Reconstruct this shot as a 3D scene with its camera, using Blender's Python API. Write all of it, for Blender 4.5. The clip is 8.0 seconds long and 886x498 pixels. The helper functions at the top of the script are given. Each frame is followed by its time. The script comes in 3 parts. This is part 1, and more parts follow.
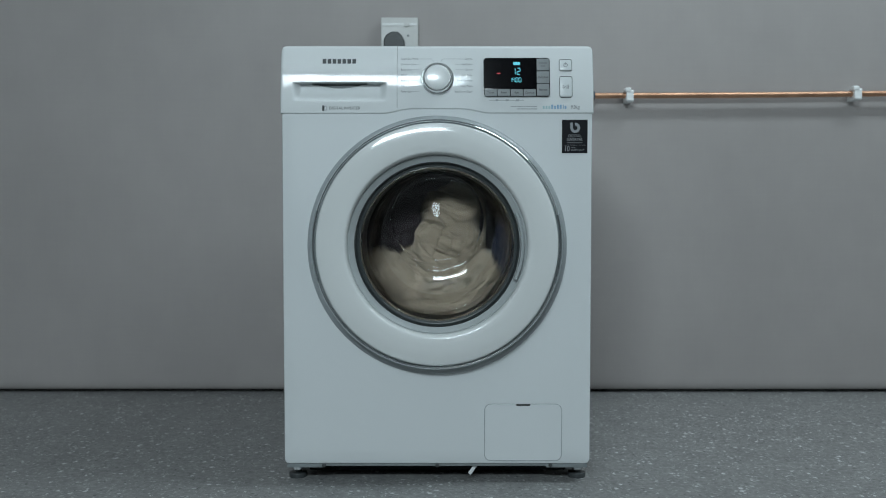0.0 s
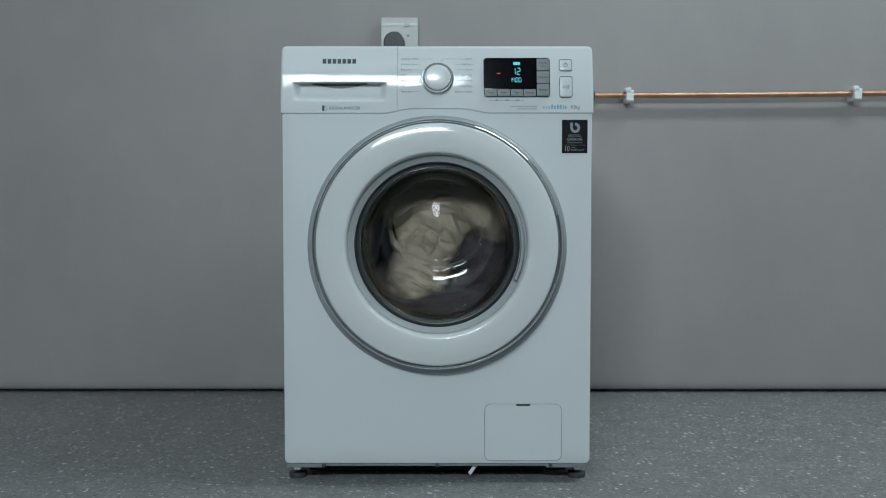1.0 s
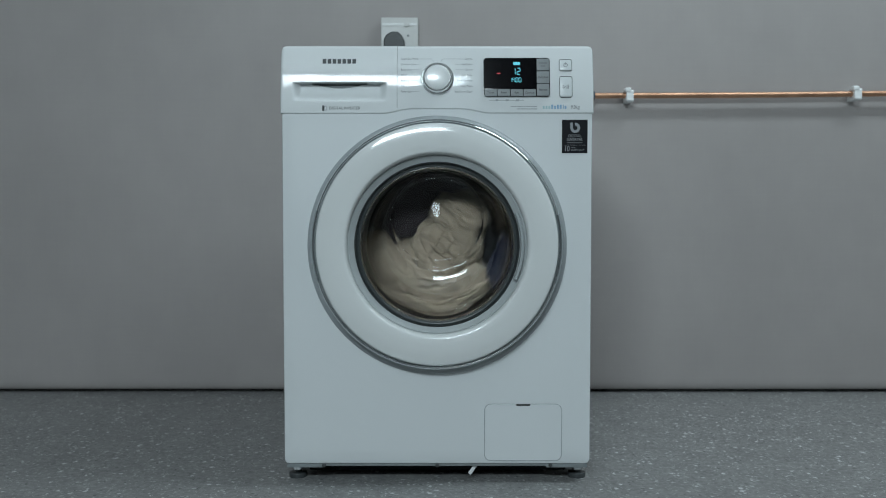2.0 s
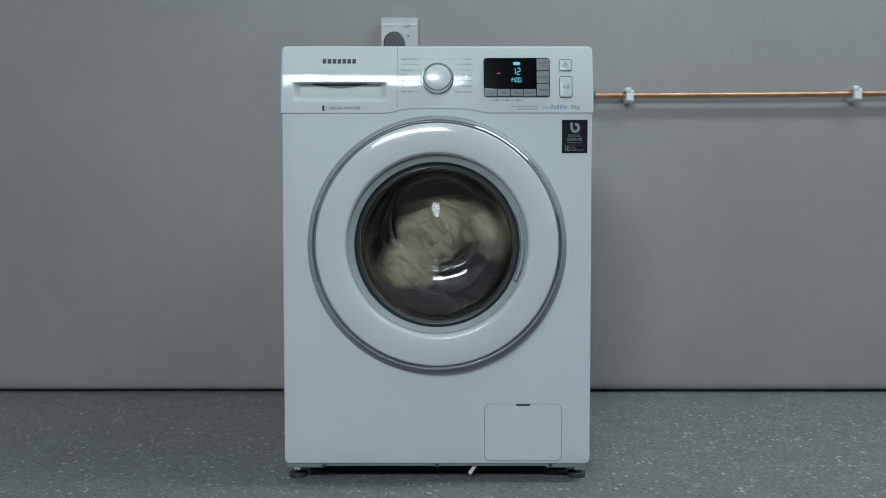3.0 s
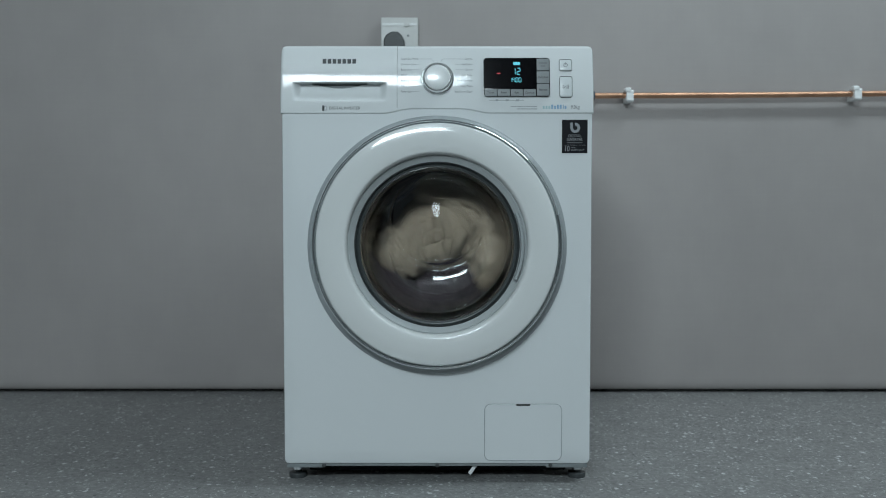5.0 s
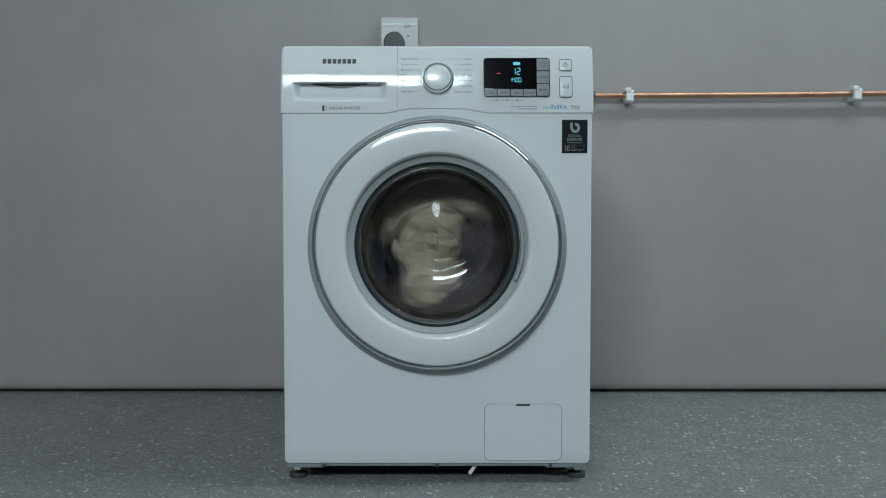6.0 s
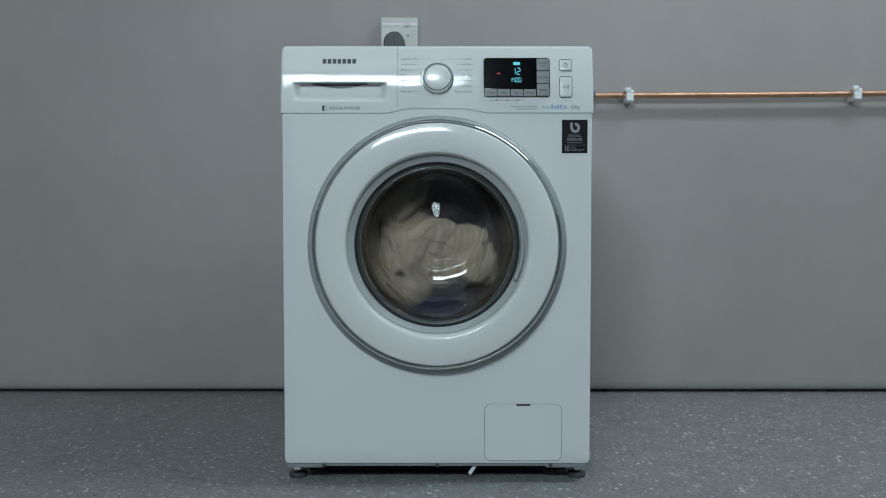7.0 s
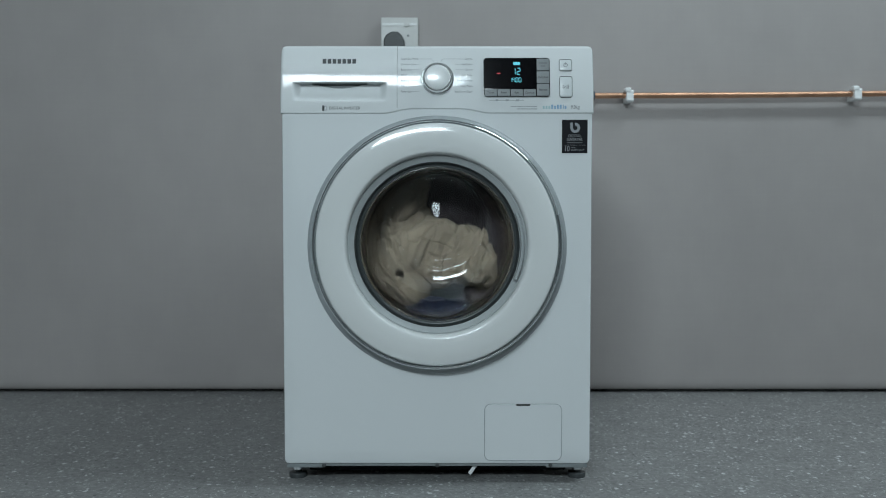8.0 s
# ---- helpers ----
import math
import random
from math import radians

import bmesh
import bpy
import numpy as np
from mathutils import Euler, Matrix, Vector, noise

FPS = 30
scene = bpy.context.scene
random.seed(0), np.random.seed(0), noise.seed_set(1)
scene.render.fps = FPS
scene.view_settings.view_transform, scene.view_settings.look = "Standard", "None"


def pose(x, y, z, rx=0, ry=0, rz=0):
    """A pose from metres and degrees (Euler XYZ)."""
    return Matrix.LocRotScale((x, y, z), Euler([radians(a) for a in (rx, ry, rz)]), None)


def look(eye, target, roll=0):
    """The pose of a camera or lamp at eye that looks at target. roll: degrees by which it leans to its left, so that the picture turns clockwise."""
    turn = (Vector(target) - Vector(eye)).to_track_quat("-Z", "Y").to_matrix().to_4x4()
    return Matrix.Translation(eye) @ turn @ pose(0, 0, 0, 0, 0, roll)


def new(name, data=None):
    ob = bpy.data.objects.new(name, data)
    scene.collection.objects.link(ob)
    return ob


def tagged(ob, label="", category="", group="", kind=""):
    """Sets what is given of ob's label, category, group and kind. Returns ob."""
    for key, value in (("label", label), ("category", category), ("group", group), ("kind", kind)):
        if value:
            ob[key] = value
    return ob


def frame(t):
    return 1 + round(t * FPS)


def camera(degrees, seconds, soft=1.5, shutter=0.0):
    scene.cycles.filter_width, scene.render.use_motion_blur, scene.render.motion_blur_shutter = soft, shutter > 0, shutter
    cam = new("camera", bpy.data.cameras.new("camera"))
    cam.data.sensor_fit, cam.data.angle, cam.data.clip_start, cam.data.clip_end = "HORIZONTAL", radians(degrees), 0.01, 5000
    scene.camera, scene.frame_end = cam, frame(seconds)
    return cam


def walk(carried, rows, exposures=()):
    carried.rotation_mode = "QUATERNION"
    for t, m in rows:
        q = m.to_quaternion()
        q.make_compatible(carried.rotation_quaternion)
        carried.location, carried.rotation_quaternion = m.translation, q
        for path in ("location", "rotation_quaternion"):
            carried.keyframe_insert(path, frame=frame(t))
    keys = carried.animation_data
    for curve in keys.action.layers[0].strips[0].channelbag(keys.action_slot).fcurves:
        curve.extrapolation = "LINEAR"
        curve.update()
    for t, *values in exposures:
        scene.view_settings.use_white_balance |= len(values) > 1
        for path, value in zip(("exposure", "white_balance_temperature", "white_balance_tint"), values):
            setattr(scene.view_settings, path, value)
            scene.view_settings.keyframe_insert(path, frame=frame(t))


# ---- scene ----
cam = camera(56.5, 8.0, soft=1.1, shutter=0.4)
EYE = pose(0.0115, -1.6010, 0.5261, 87.65, 0, 0)
cam.data.dof.use_dof, cam.data.dof.focus_distance, cam.data.dof.aperture_fstop = True, 1.59, 4.5
walk(cam, [(0, EYE), (8, EYE)])
scene.view_settings.exposure = 0.0

# ---- world and lamps ----
world = bpy.data.worlds.new("world")
scene.world = world
world.use_nodes = True
world.node_tree.nodes["Background"].inputs[0].default_value = (0.5, 0.55, 0.6, 1)
world.node_tree.nodes["Background"].inputs[1].default_value = 0.05


def area_lamp(name, eye, target, w, h, watts, colour):
    data = bpy.data.lights.new(name, "AREA")
    data.shape, data.size, data.size_y = "RECTANGLE", w, h
    data.energy, data.color = watts, colour
    ob = new(name, data)
    ob.matrix_world = look(eye, target)
    return ob


COOL = (0.80, 0.96, 1.03)
area_lamp("front_lamp", (-0.52, -3.3, 2.28), (-0.3, 0, 0.75), 1.3, 0.36, 62, COOL)
area_lamp("ceiling_lamp", (1.50, -0.22, 2.52), (1.50, -0.22, 0), 1.6, 0.30, 25, COOL)
# tiny unseen lamp, added and placed for the glint in the door glass
area_lamp("glint_lamp", (-0.015, -3.2, 0.450), (0.0, 0, 0.53), 0.040, 0.060, 0.050, COOL)


# ---- materials ----
def material(name, colour, rough=0.5, metal=0.0, coat=0.0, grain=0.0, grain_size=40.0, bump=0.0, bump_size=200.0,
             rough_var=0.0, sheen=0.0, spec=0.5):
    m = bpy.data.materials.new(name)
    m.use_nodes = True
    n, l = m.node_tree.nodes, m.node_tree.links
    b = n["Principled BSDF"]
    b.inputs["Base Color"].default_value = (*colour, 1)
    b.inputs["Roughness"].default_value = rough
    b.inputs["Metallic"].default_value = metal
    b.inputs["Coat Weight"].default_value = coat
    b.inputs["Coat Roughness"].default_value = 0.04
    b.inputs["Sheen Weight"].default_value = sheen
    b.inputs["Specular IOR Level"].default_value = spec
    co = n.new("ShaderNodeTexCoord")
    if grain:
        t = n.new("ShaderNodeTexNoise")
        t.inputs["Scale"].default_value, t.inputs["Detail"].default_value = grain_size, 6
        l.new(co.outputs["Object"], t.inputs["Vector"])
        r = n.new("ShaderNodeMapRange")
        r.inputs["From Min"].default_value, r.inputs["From Max"].default_value = 0.3, 0.7
        r.inputs["To Min"].default_value, r.inputs["To Max"].default_value = 1 - grain, 1 + grain
        l.new(t.outputs["Fac"], r.inputs["Value"])
        v = n.new("ShaderNodeVectorMath")
        v.operation = "SCALE"
        v.inputs[0].default_value = colour
        l.new(r.outputs["Result"], v.inputs["Scale"])
        l.new(v.outputs["Vector"], b.inputs["Base Color"])
        if rough_var:
            q = n.new("ShaderNodeMapRange")
            q.inputs["To Min"].default_value, q.inputs["To Max"].default_value = rough - rough_var, rough + rough_var
            l.new(t.outputs["Fac"], q.inputs["Value"])
            l.new(q.outputs["Result"], b.inputs["Roughness"])
    if bump:
        t = n.new("ShaderNodeTexNoise")
        t.inputs["Scale"].default_value, t.inputs["Detail"].default_value = bump_size, 4
        l.new(co.outputs["Object"], t.inputs["Vector"])
        k = n.new("ShaderNodeBump")
        k.inputs["Strength"].default_value, k.inputs["Distance"].default_value = bump, 0.002
        l.new(t.outputs["Fac"], k.inputs["Height"])
        l.new(k.outputs["Normal"], b.inputs["Normal"])
    return m


def glow(name, colour, strength):
    m = material(name, (0.02, 0.02, 0.02))
    b = m.node_tree.nodes["Principled BSDF"]
    b.inputs["Emission Color"].default_value = (*colour, 1)
    b.inputs["Emission Strength"].default_value = strength
    return m


def glass_material(name, tint, rough=0.0):
    m = material(name, tint, rough)
    b = m.node_tree.nodes["Principled BSDF"]
    b.inputs["Transmission Weight"].default_value = 1
    b.inputs["IOR"].default_value = 1.45
    return m


def floor_material():
    m = material("speckled_vinyl", (0.13, 0.14, 0.145), 0.42)
    n, l = m.node_tree.nodes, m.node_tree.links
    b = n["Principled BSDF"]
    co = n.new("ShaderNodeTexCoord")
    base = n.new("ShaderNodeTexNoise")
    base.inputs["Scale"].default_value, base.inputs["Detail"].default_value = 14, 10
    l.new(co.outputs["Object"], base.inputs["Vector"])
    mix = n.new("ShaderNodeMix")
    mix.data_type = "RGBA"
    mix.inputs["A"].default_value, mix.inputs["B"].default_value = (0.172, 0.172, 0.171, 1), (0.290, 0.288, 0.284, 1)
    l.new(base.outputs["Fac"], mix.inputs["Factor"])
    mottle = n.new("ShaderNodeTexNoise")
    mottle.inputs["Scale"].default_value, mottle.inputs["Detail"].default_value, mottle.inputs["Roughness"].default_value = 85, 8, 0.7
    l.new(co.outputs["Object"], mottle.inputs["Vector"])
    span = n.new("ShaderNodeMapRange")
    span.inputs["From Min"].default_value, span.inputs["From Max"].default_value = 0.32, 0.68
    span.inputs["To Min"].default_value, span.inputs["To Max"].default_value = 0.66, 1.34
    l.new(mottle.outputs["Fac"], span.inputs["Value"])
    tone = n.new("ShaderNodeVectorMath")
    tone.operation = "SCALE"
    l.new(mix.outputs["Result"], tone.inputs[0])
    l.new(span.outputs["Result"], tone.inputs["Scale"])
    last = tone.outputs["Vector"]
    for scale, cut, colour, amount in ((75, 0.18, (0.62, 0.63, 0.63), 0.42), (130, 0.20, (0.48, 0.49, 0.49), 0.50),
                                       (240, 0.20, (0.40, 0.41, 0.41), 0.40),
                                       (110, 0.17, (0.085, 0.087, 0.088), 0.30)):
        warp = n.new("ShaderNodeTexNoise")
        warp.inputs["Scale"].default_value = scale * 1.7
        l.new(co.outputs["Object"], warp.inputs["Vector"])
        add = n.new("ShaderNodeVectorMath")
        add.operation = "MULTIPLY_ADD"
        add.inputs[1].default_value = (0.012, 0.012, 0.012)
        l.new(warp.outputs["Color"], add.inputs[0])
        l.new(co.outputs["Object"], add.inputs[2])
        vor = n.new("ShaderNodeTexVoronoi")
        vor.inputs["Scale"].default_value = scale
        l.new(add.outputs["Vector"], vor.inputs["Vector"])
        sep = n.new("ShaderNodeSeparateColor")
        l.new(vor.outputs["Color"], sep.inputs["Color"])
        size = n.new("ShaderNodeMath")
        size.operation = "MULTIPLY"
        size.inputs[1].default_value = cut * 2
        l.new(sep.outputs["Green"], size.inputs[0])
        near = n.new("ShaderNodeMath")
        near.operation = "LESS_THAN"
        l.new(vor.outputs["Distance"], near.inputs[0])
        l.new(size.outputs["Value"], near.inputs[1])
        pick = n.new("ShaderNodeMath")
        pick.operation = "LESS_THAN"
        pick.inputs[1].default_value = amount
        l.new(sep.outputs["Red"], pick.inputs[0])
        both = n.new("ShaderNodeMath")
        both.operation = "MULTIPLY"
        l.new(near.outputs["Value"], both.inputs[0])
        l.new(pick.outputs["Value"], both.inputs[1])
        k = n.new("ShaderNodeMix")
        k.data_type = "RGBA"
        k.inputs["B"].default_value = (*colour, 1)
        l.new(last, k.inputs["A"])
        l.new(both.outputs["Value"], k.inputs["Factor"])
        last = k.outputs["Result"]
    l.new(last, b.inputs["Base Color"])
    t = n.new("ShaderNodeTexNoise")
    t.inputs["Scale"].default_value, t.inputs["Detail"].default_value = 260, 3
    l.new(co.outputs["Object"], t.inputs["Vector"])
    k = n.new("ShaderNodeBump")
    k.inputs["Strength"].default_value, k.inputs["Distance"].default_value = 0.25, 0.001
    l.new(t.outputs["Fac"], k.inputs["Height"])
    l.new(k.outputs["Normal"], b.inputs["Normal"])
    return m


def wall_material():
    """Grey covering with a faint woven streak and soft blotches."""
    m = material("grey_wall_cover", (0.378, 0.348, 0.338), 0.62)
    n, l = m.node_tree.nodes, m.node_tree.links
    b = n["Principled BSDF"]
    co = n.new("ShaderNodeTexCoord")
    last = None
    for stretch, amount in (((5, 5, 230), 0.010), ((150, 5, 6), 0.007), ((1.6, 1.6, 1.6), 0.06), ((14, 14, 9), 0.02)):
        mp = n.new("ShaderNodeMapping")
        mp.inputs["Scale"].default_value = stretch
        l.new(co.outputs["Object"], mp.inputs["Vector"])
        t = n.new("ShaderNodeTexNoise")
        t.inputs["Scale"].default_value, t.inputs["Detail"].default_value = 1, 4
        l.new(mp.outputs["Vector"], t.inputs["Vector"])
        r = n.new("ShaderNodeMapRange")
        r.inputs["From Min"].default_value, r.inputs["From Max"].default_value = 0.3, 0.7
        r.inputs["To Min"].default_value, r.inputs["To Max"].default_value = 1 - amount, 1 + amount
        l.new(t.outputs["Fac"], r.inputs["Value"])
        if last is None:
            last = r.outputs["Result"]
        else:
            k = n.new("ShaderNodeMath")
            k.operation = "MULTIPLY"
            l.new(last, k.inputs[0])
            l.new(r.outputs["Result"], k.inputs[1])
            last = k.outputs["Value"]
    v = n.new("ShaderNodeVectorMath")
    v.operation = "SCALE"
    v.inputs[0].default_value = (0.378, 0.348, 0.338)
    l.new(last, v.inputs["Scale"])
    l.new(v.outputs["Vector"], b.inputs["Base Color"])
    t = n.new("ShaderNodeTexNoise")
    t.inputs["Scale"].default_value, t.inputs["Detail"].default_value = 3.0, 2
    l.new(co.outputs["Object"], t.inputs["Vector"])
    k = n.new("ShaderNodeBump")
    k.inputs["Strength"].default_value, k.inputs["Distance"].default_value = 0.3, 0.02
    l.new(t.outputs["Fac"], k.inputs["Height"])
    l.new(k.outputs["Normal"], b.inputs["Normal"])
    return m


def cloth_material(name, colour, grain=0.12):
    return material(name, colour, 0.9, grain=grain, grain_size=22, bump=0.5, bump_size=650, sheen=0.08)


ENAMEL = material("white_enamel", (0.725, 0.75, 0.76), 0.24, coat=0.6, grain=0.012, grain_size=3, bump=0.02, bump_size=300)
PLASTIC = material("white_plastic", (0.71, 0.73, 0.735), 0.045, grain=0.012, grain_size=4, bump=0.015, bump_size=400, spec=0.26)
DOORWHITE = material("door_white_plastic", (0.72, 0.735, 0.73), 0.12, coat=0.6, grain=0.012, grain_size=4)
CHROME = material("satin_chrome", (0.58, 0.60, 0.61), 0.09, metal=1.0, grain=0.06, grain_size=8)
BEZEL = material("grey_bezel_plastic", (0.42, 0.445, 0.45), 0.3, coat=0.3, grain=0.03)
KNOBCHROME = material("brushed_knob_chrome", (0.86, 0.88, 0.89), 0.2, metal=1.0, grain=0.05, grain_size=60)
COLLAR = material("grey_collar_plastic", (0.32, 0.345, 0.355), 0.3, coat=0.2, grain=0.02)
INSERT = material("smoked_chrome_insert", (0.36, 0.39, 0.40), 0.14, metal=0.8, grain=0.05)
CLEARGREY = material("clear_grey_plastic", (0.40, 0.43, 0.44), 0.12, coat=0.8, grain=0.03)
RUBBER = material("black_rubber", (0.018, 0.02, 0.021), 0.45, grain=0.15)
SEALRUBBER = material("grey_seal_rubber", (0.052, 0.060, 0.062), 0.28, coat=0.3, grain=0.08)
GASKET = material("dark_grey_rubber", (0.045, 0.047, 0.05), 0.5, grain=0.1)
STEEL = material("drum_steel", (0.27, 0.27, 0.28), 0.4, metal=1.0, grain=0.1, grain_size=15)
BLACKGLASS = material("black_display_glass", (0.004, 0.004, 0.005), 0.10, spec=0.15)
BUTTON = material("grey_button_plastic", (0.22, 0.235, 0.24), 0.5, grain=0.03)
BUTTONWHITE = material("white_button_plastic", (0.63, 0.66, 0.665), 0.3, grain=0.02)
SILVER = material("silver_button_plastic", (0.70, 0.72, 0.72), 0.22, coat=0.5, grain=0.02)
INK = material("grey_print", (0.17, 0.18, 0.19), 0.6)
BADGEINK = material("slate_print", (0.075, 0.082, 0.09), 0.5)
DARKINK = material("dark_print", (0.022, 0.025, 0.030), 0.5)
PALEINK = material("pale_print", (0.36, 0.38, 0.39), 0.6)
GREENINK = material("green_blue_print", (0.36, 0.52, 0.54), 0.5)
BLUEINK = material("blue_print", (0.22, 0.38, 0.55), 0.5)
STICKERINK = material("silver_print", (0.30, 0.31, 0.33), 0.4)
STICKER = material("black_sticker", (0.008, 0.008, 0.011), 0.45, grain=0.1, spec=0.2)
# near-black that stands in for the shade in gaps and under the machine
DARK = material("gap_shade", (0.012, 0.012, 0.012), 0.8)
GALV = material("galvanised_plinth", (0.30, 0.33, 0.34), 0.4, metal=0.4, grain=0.1)
SCREWMETAL = material("screw_metal", (0.12, 0.13, 0.13), 0.4, metal=0.8)
NUTSTEEL = material("bright_nut_steel", (0.62, 0.65, 0.66), 0.25, metal=1.0, grain=0.1)
FOOTPLASTIC = material("dark_foot_plastic", (0.05, 0.055, 0.057), 0.3, grain=0.15)
COPPER = material("copper", (0.64, 0.37, 0.24), 0.40, metal=1.0, grain=0.16, grain_size=18, rough_var=0.1)
CLIPPLASTIC = material("white_clip_plastic", (0.86, 0.87, 0.87), 0.4, grain=0.02)
VALVE = material("blue_grey_plastic", (0.05, 0.09, 0.13), 0.4, grain=0.1)
SOCKETWHITE = material("socket_white_plastic", (0.60, 0.60, 0.585), 0.35, grain=0.03)
SOCKETSTRIP = material("pale_socket_plastic", (0.70, 0.71, 0.70), 0.4, grain=0.03)
PLUG = material("dark_plug_rubber", (0.075, 0.08, 0.082), 0.55, grain=0.1)
CEILPAINT = material("ceiling_paint", (0.55, 0.56, 0.56), 0.8, grain=0.03)
SIDEPAINT = material("grey_wall_paint", (0.30, 0.31, 0.31), 0.7, grain=0.04, grain_size=6)
CYAN = glow("cyan_display_glow", (0.12, 0.72, 0.90), 0.9)
RED = glow("red_display_glow", (0.85, 0.05, 0.08), 0.7)
GLASS = glass_material("door_glass", (0.83, 0.85, 0.85))
TAN = cloth_material("tan_cotton", (0.210, 0.166, 0.122))
CHARCOAL = cloth_material("charcoal_cotton", (0.022, 0.014, 0.018))
NAVY = cloth_material("navy_cotton", (0.005, 0.009, 0.032))
FLOOR = floor_material()
WALL = wall_material()


# ---- mesh helpers ----
def finish(name, bm, mat, angle=35):
    bmesh.ops.recalc_face_normals(bm, faces=bm.faces)
    me = bpy.data.meshes.new(name)
    bm.to_mesh(me)
    bm.free()
    for p in me.polygons:
        p.use_smooth = len(p.vertices) < 8
    me.set_sharp_from_angle(angle=radians(angle))
    me.materials.append(mat)
    return me


def part(name, bm, mat, parent=None, label="", m=None, angle=35):
    ob = new(name, bm if isinstance(bm, bpy.types.Mesh) else finish(name, bm, mat, angle))
    ob.parent = parent
    if m is not None:
        ob.matrix_basis = m
    return tagged(ob, label)


def thing(name, label, category, group="", m=None):
    ob = tagged(new(name), label, category, group)
    if m is not None:
        ob.matrix_basis = m
    return ob


def box(x0, x1, y0, y1, z0, z1, bevel=0.0, segments=2, bm=None):
    bm2 = bmesh.new()
    bmesh.ops.create_cube(bm2, size=1)
    for v in bm2.verts:
        v.co = (x0 + (v.co.x + 0.5) * (x1 - x0), y0 + (v.co.y + 0.5) * (y1 - y0), z0 + (v.co.z + 0.5) * (z1 - z0))
    if bevel:
        bmesh.ops.bevel(bm2, geom=bm2.edges[:], offset=bevel, segments=segments, affect="EDGES", profile=0.5)
    return join(bm, bm2)


def join(bm, other):
    if bm is None:
        return other
    me = bpy.data.meshes.new("tmp")
    other.to_mesh(me)
    other.free()
    bm.from_mesh(me)
    bpy.data.meshes.remove(me)
    return bm


def skin(rings, close_first=False, close_last=False, loop=True, bm=None):
    """Quads between rings of equal length."""
    bm = bm or bmesh.new()
    rows = [[bm.verts.new(p) for p in ring] for ring in rings]
    n = len(rows[0])
    for a, b in zip(rows, rows[1:]):
        for i in range(n if loop else n - 1):
            j = (i + 1) % n
            bm.faces.new((a[i], a[j], b[j], b[i]))
    if close_first:
        bm.faces.new(rows[0])
    if close_last:
        bm.faces.new(rows[-1])
    return bm


def lathe(profile, cx=0.0, cz=0.0, n=128, bm=None, closed=False, arc=None):
    """Turns (radius, y) about the axis along y through cx, cz."""
    full = arc is None
    a0, a1 = (0, 2 * math.pi) if full else (radians(arc[0]), radians(arc[1]))
    steps = n if full else n + 1
    rings = []
    for i in range(steps):
        a = a0 + (a1 - a0) * i / n
        rings.append([(cx + r * math.cos(a), y, cz + r * math.sin(a)) for r, y in profile])
    if full:
        rings.append(rings[0])
    bm = skin(rings, loop=closed, bm=bm, close_first=closed and not full, close_last=closed and not full)
    bmesh.ops.remove_doubles(bm, verts=bm.verts, dist=1e-6)
    return bm


def disc(r, depth, n=48, bevel=0.0):
    """A round plate on the local xy plane that rises along z."""
    ring = [(math.cos(2 * math.pi * i / n), math.sin(2 * math.pi * i / n)) for i in range(n)]
    steps = [(r, 0), (r, depth - bevel), (r - bevel * 0.3, depth - bevel * 0.3), (r - bevel, depth)] if bevel else [(r, 0), (r, depth)]
    return skin([[(x * q, y * q, h) for x, y in ring] for q, h in steps], True, True)


def rounded(w, h, r, n=6):
    pts = []
    for cx, cy, a in ((w / 2 - r, h / 2 - r, 0), (r - w / 2, h / 2 - r, 90), (r - w / 2, r - h / 2, 180), (w / 2 - r, r - h / 2, 270)):
        for i in range(n + 1):
            b = radians(a + 90 * i / n)
            pts.append((cx + r * math.cos(b), cy + r * math.sin(b)))
    return pts


def plate(w, h, r, depth, bevel=0.0):
    """A rounded plate on the local xy plane that rises along z."""
    steps = [(0, 0), (0, depth)] if not bevel else [(0, 0), (0, depth - bevel), (bevel * 0.3, depth - bevel * 0.3), (bevel, depth)]
    rings = []
    for inset, z in steps:
        rings.append([(x, y, z) for x, y in rounded(w - 2 * inset, h - 2 * inset, max(r - inset, 0.0003))])
    return skin(rings, True, True)


def frame_plate(w, h, r, rim, depth):
    out, inn = rounded(w, h, r), rounded(w - 2 * rim, h - 2 * rim, max(r - rim, 0.0003))
    rings = [[(x, y, 0) for x, y in out], [(x, y, depth) for x, y in out], [(x, y, depth) for x, y in inn], [(x, y, 0) for x, y in inn]]
    rings.append(rings[0])
    bm = skin(rings)
    bmesh.ops.remove_doubles(bm, verts=bm.verts, dist=1e-6)
    return bm


def words(text, size, mat, align="CENTER", wide=1.0):
    """Flat lettering with the built-in font, on the local xy plane."""
    cu = bpy.data.curves.new("lettering", "FONT")
    cu.body, cu.size, cu.align_x, cu.align_y = text, size, align, "CENTER"
    cu.extrude = 0.00008
    ob = bpy.data.objects.new("lettering", cu)
    scene.collection.objects.link(ob)
    me = bpy.data.meshes.new_from_object(ob.evaluated_get(bpy.context.evaluated_depsgraph_get()))
    bpy.data.objects.remove(ob)
    for v in me.vertices:
        v.co.x *= wide
    me.materials.clear()
    me.materials.append(mat)
    return me


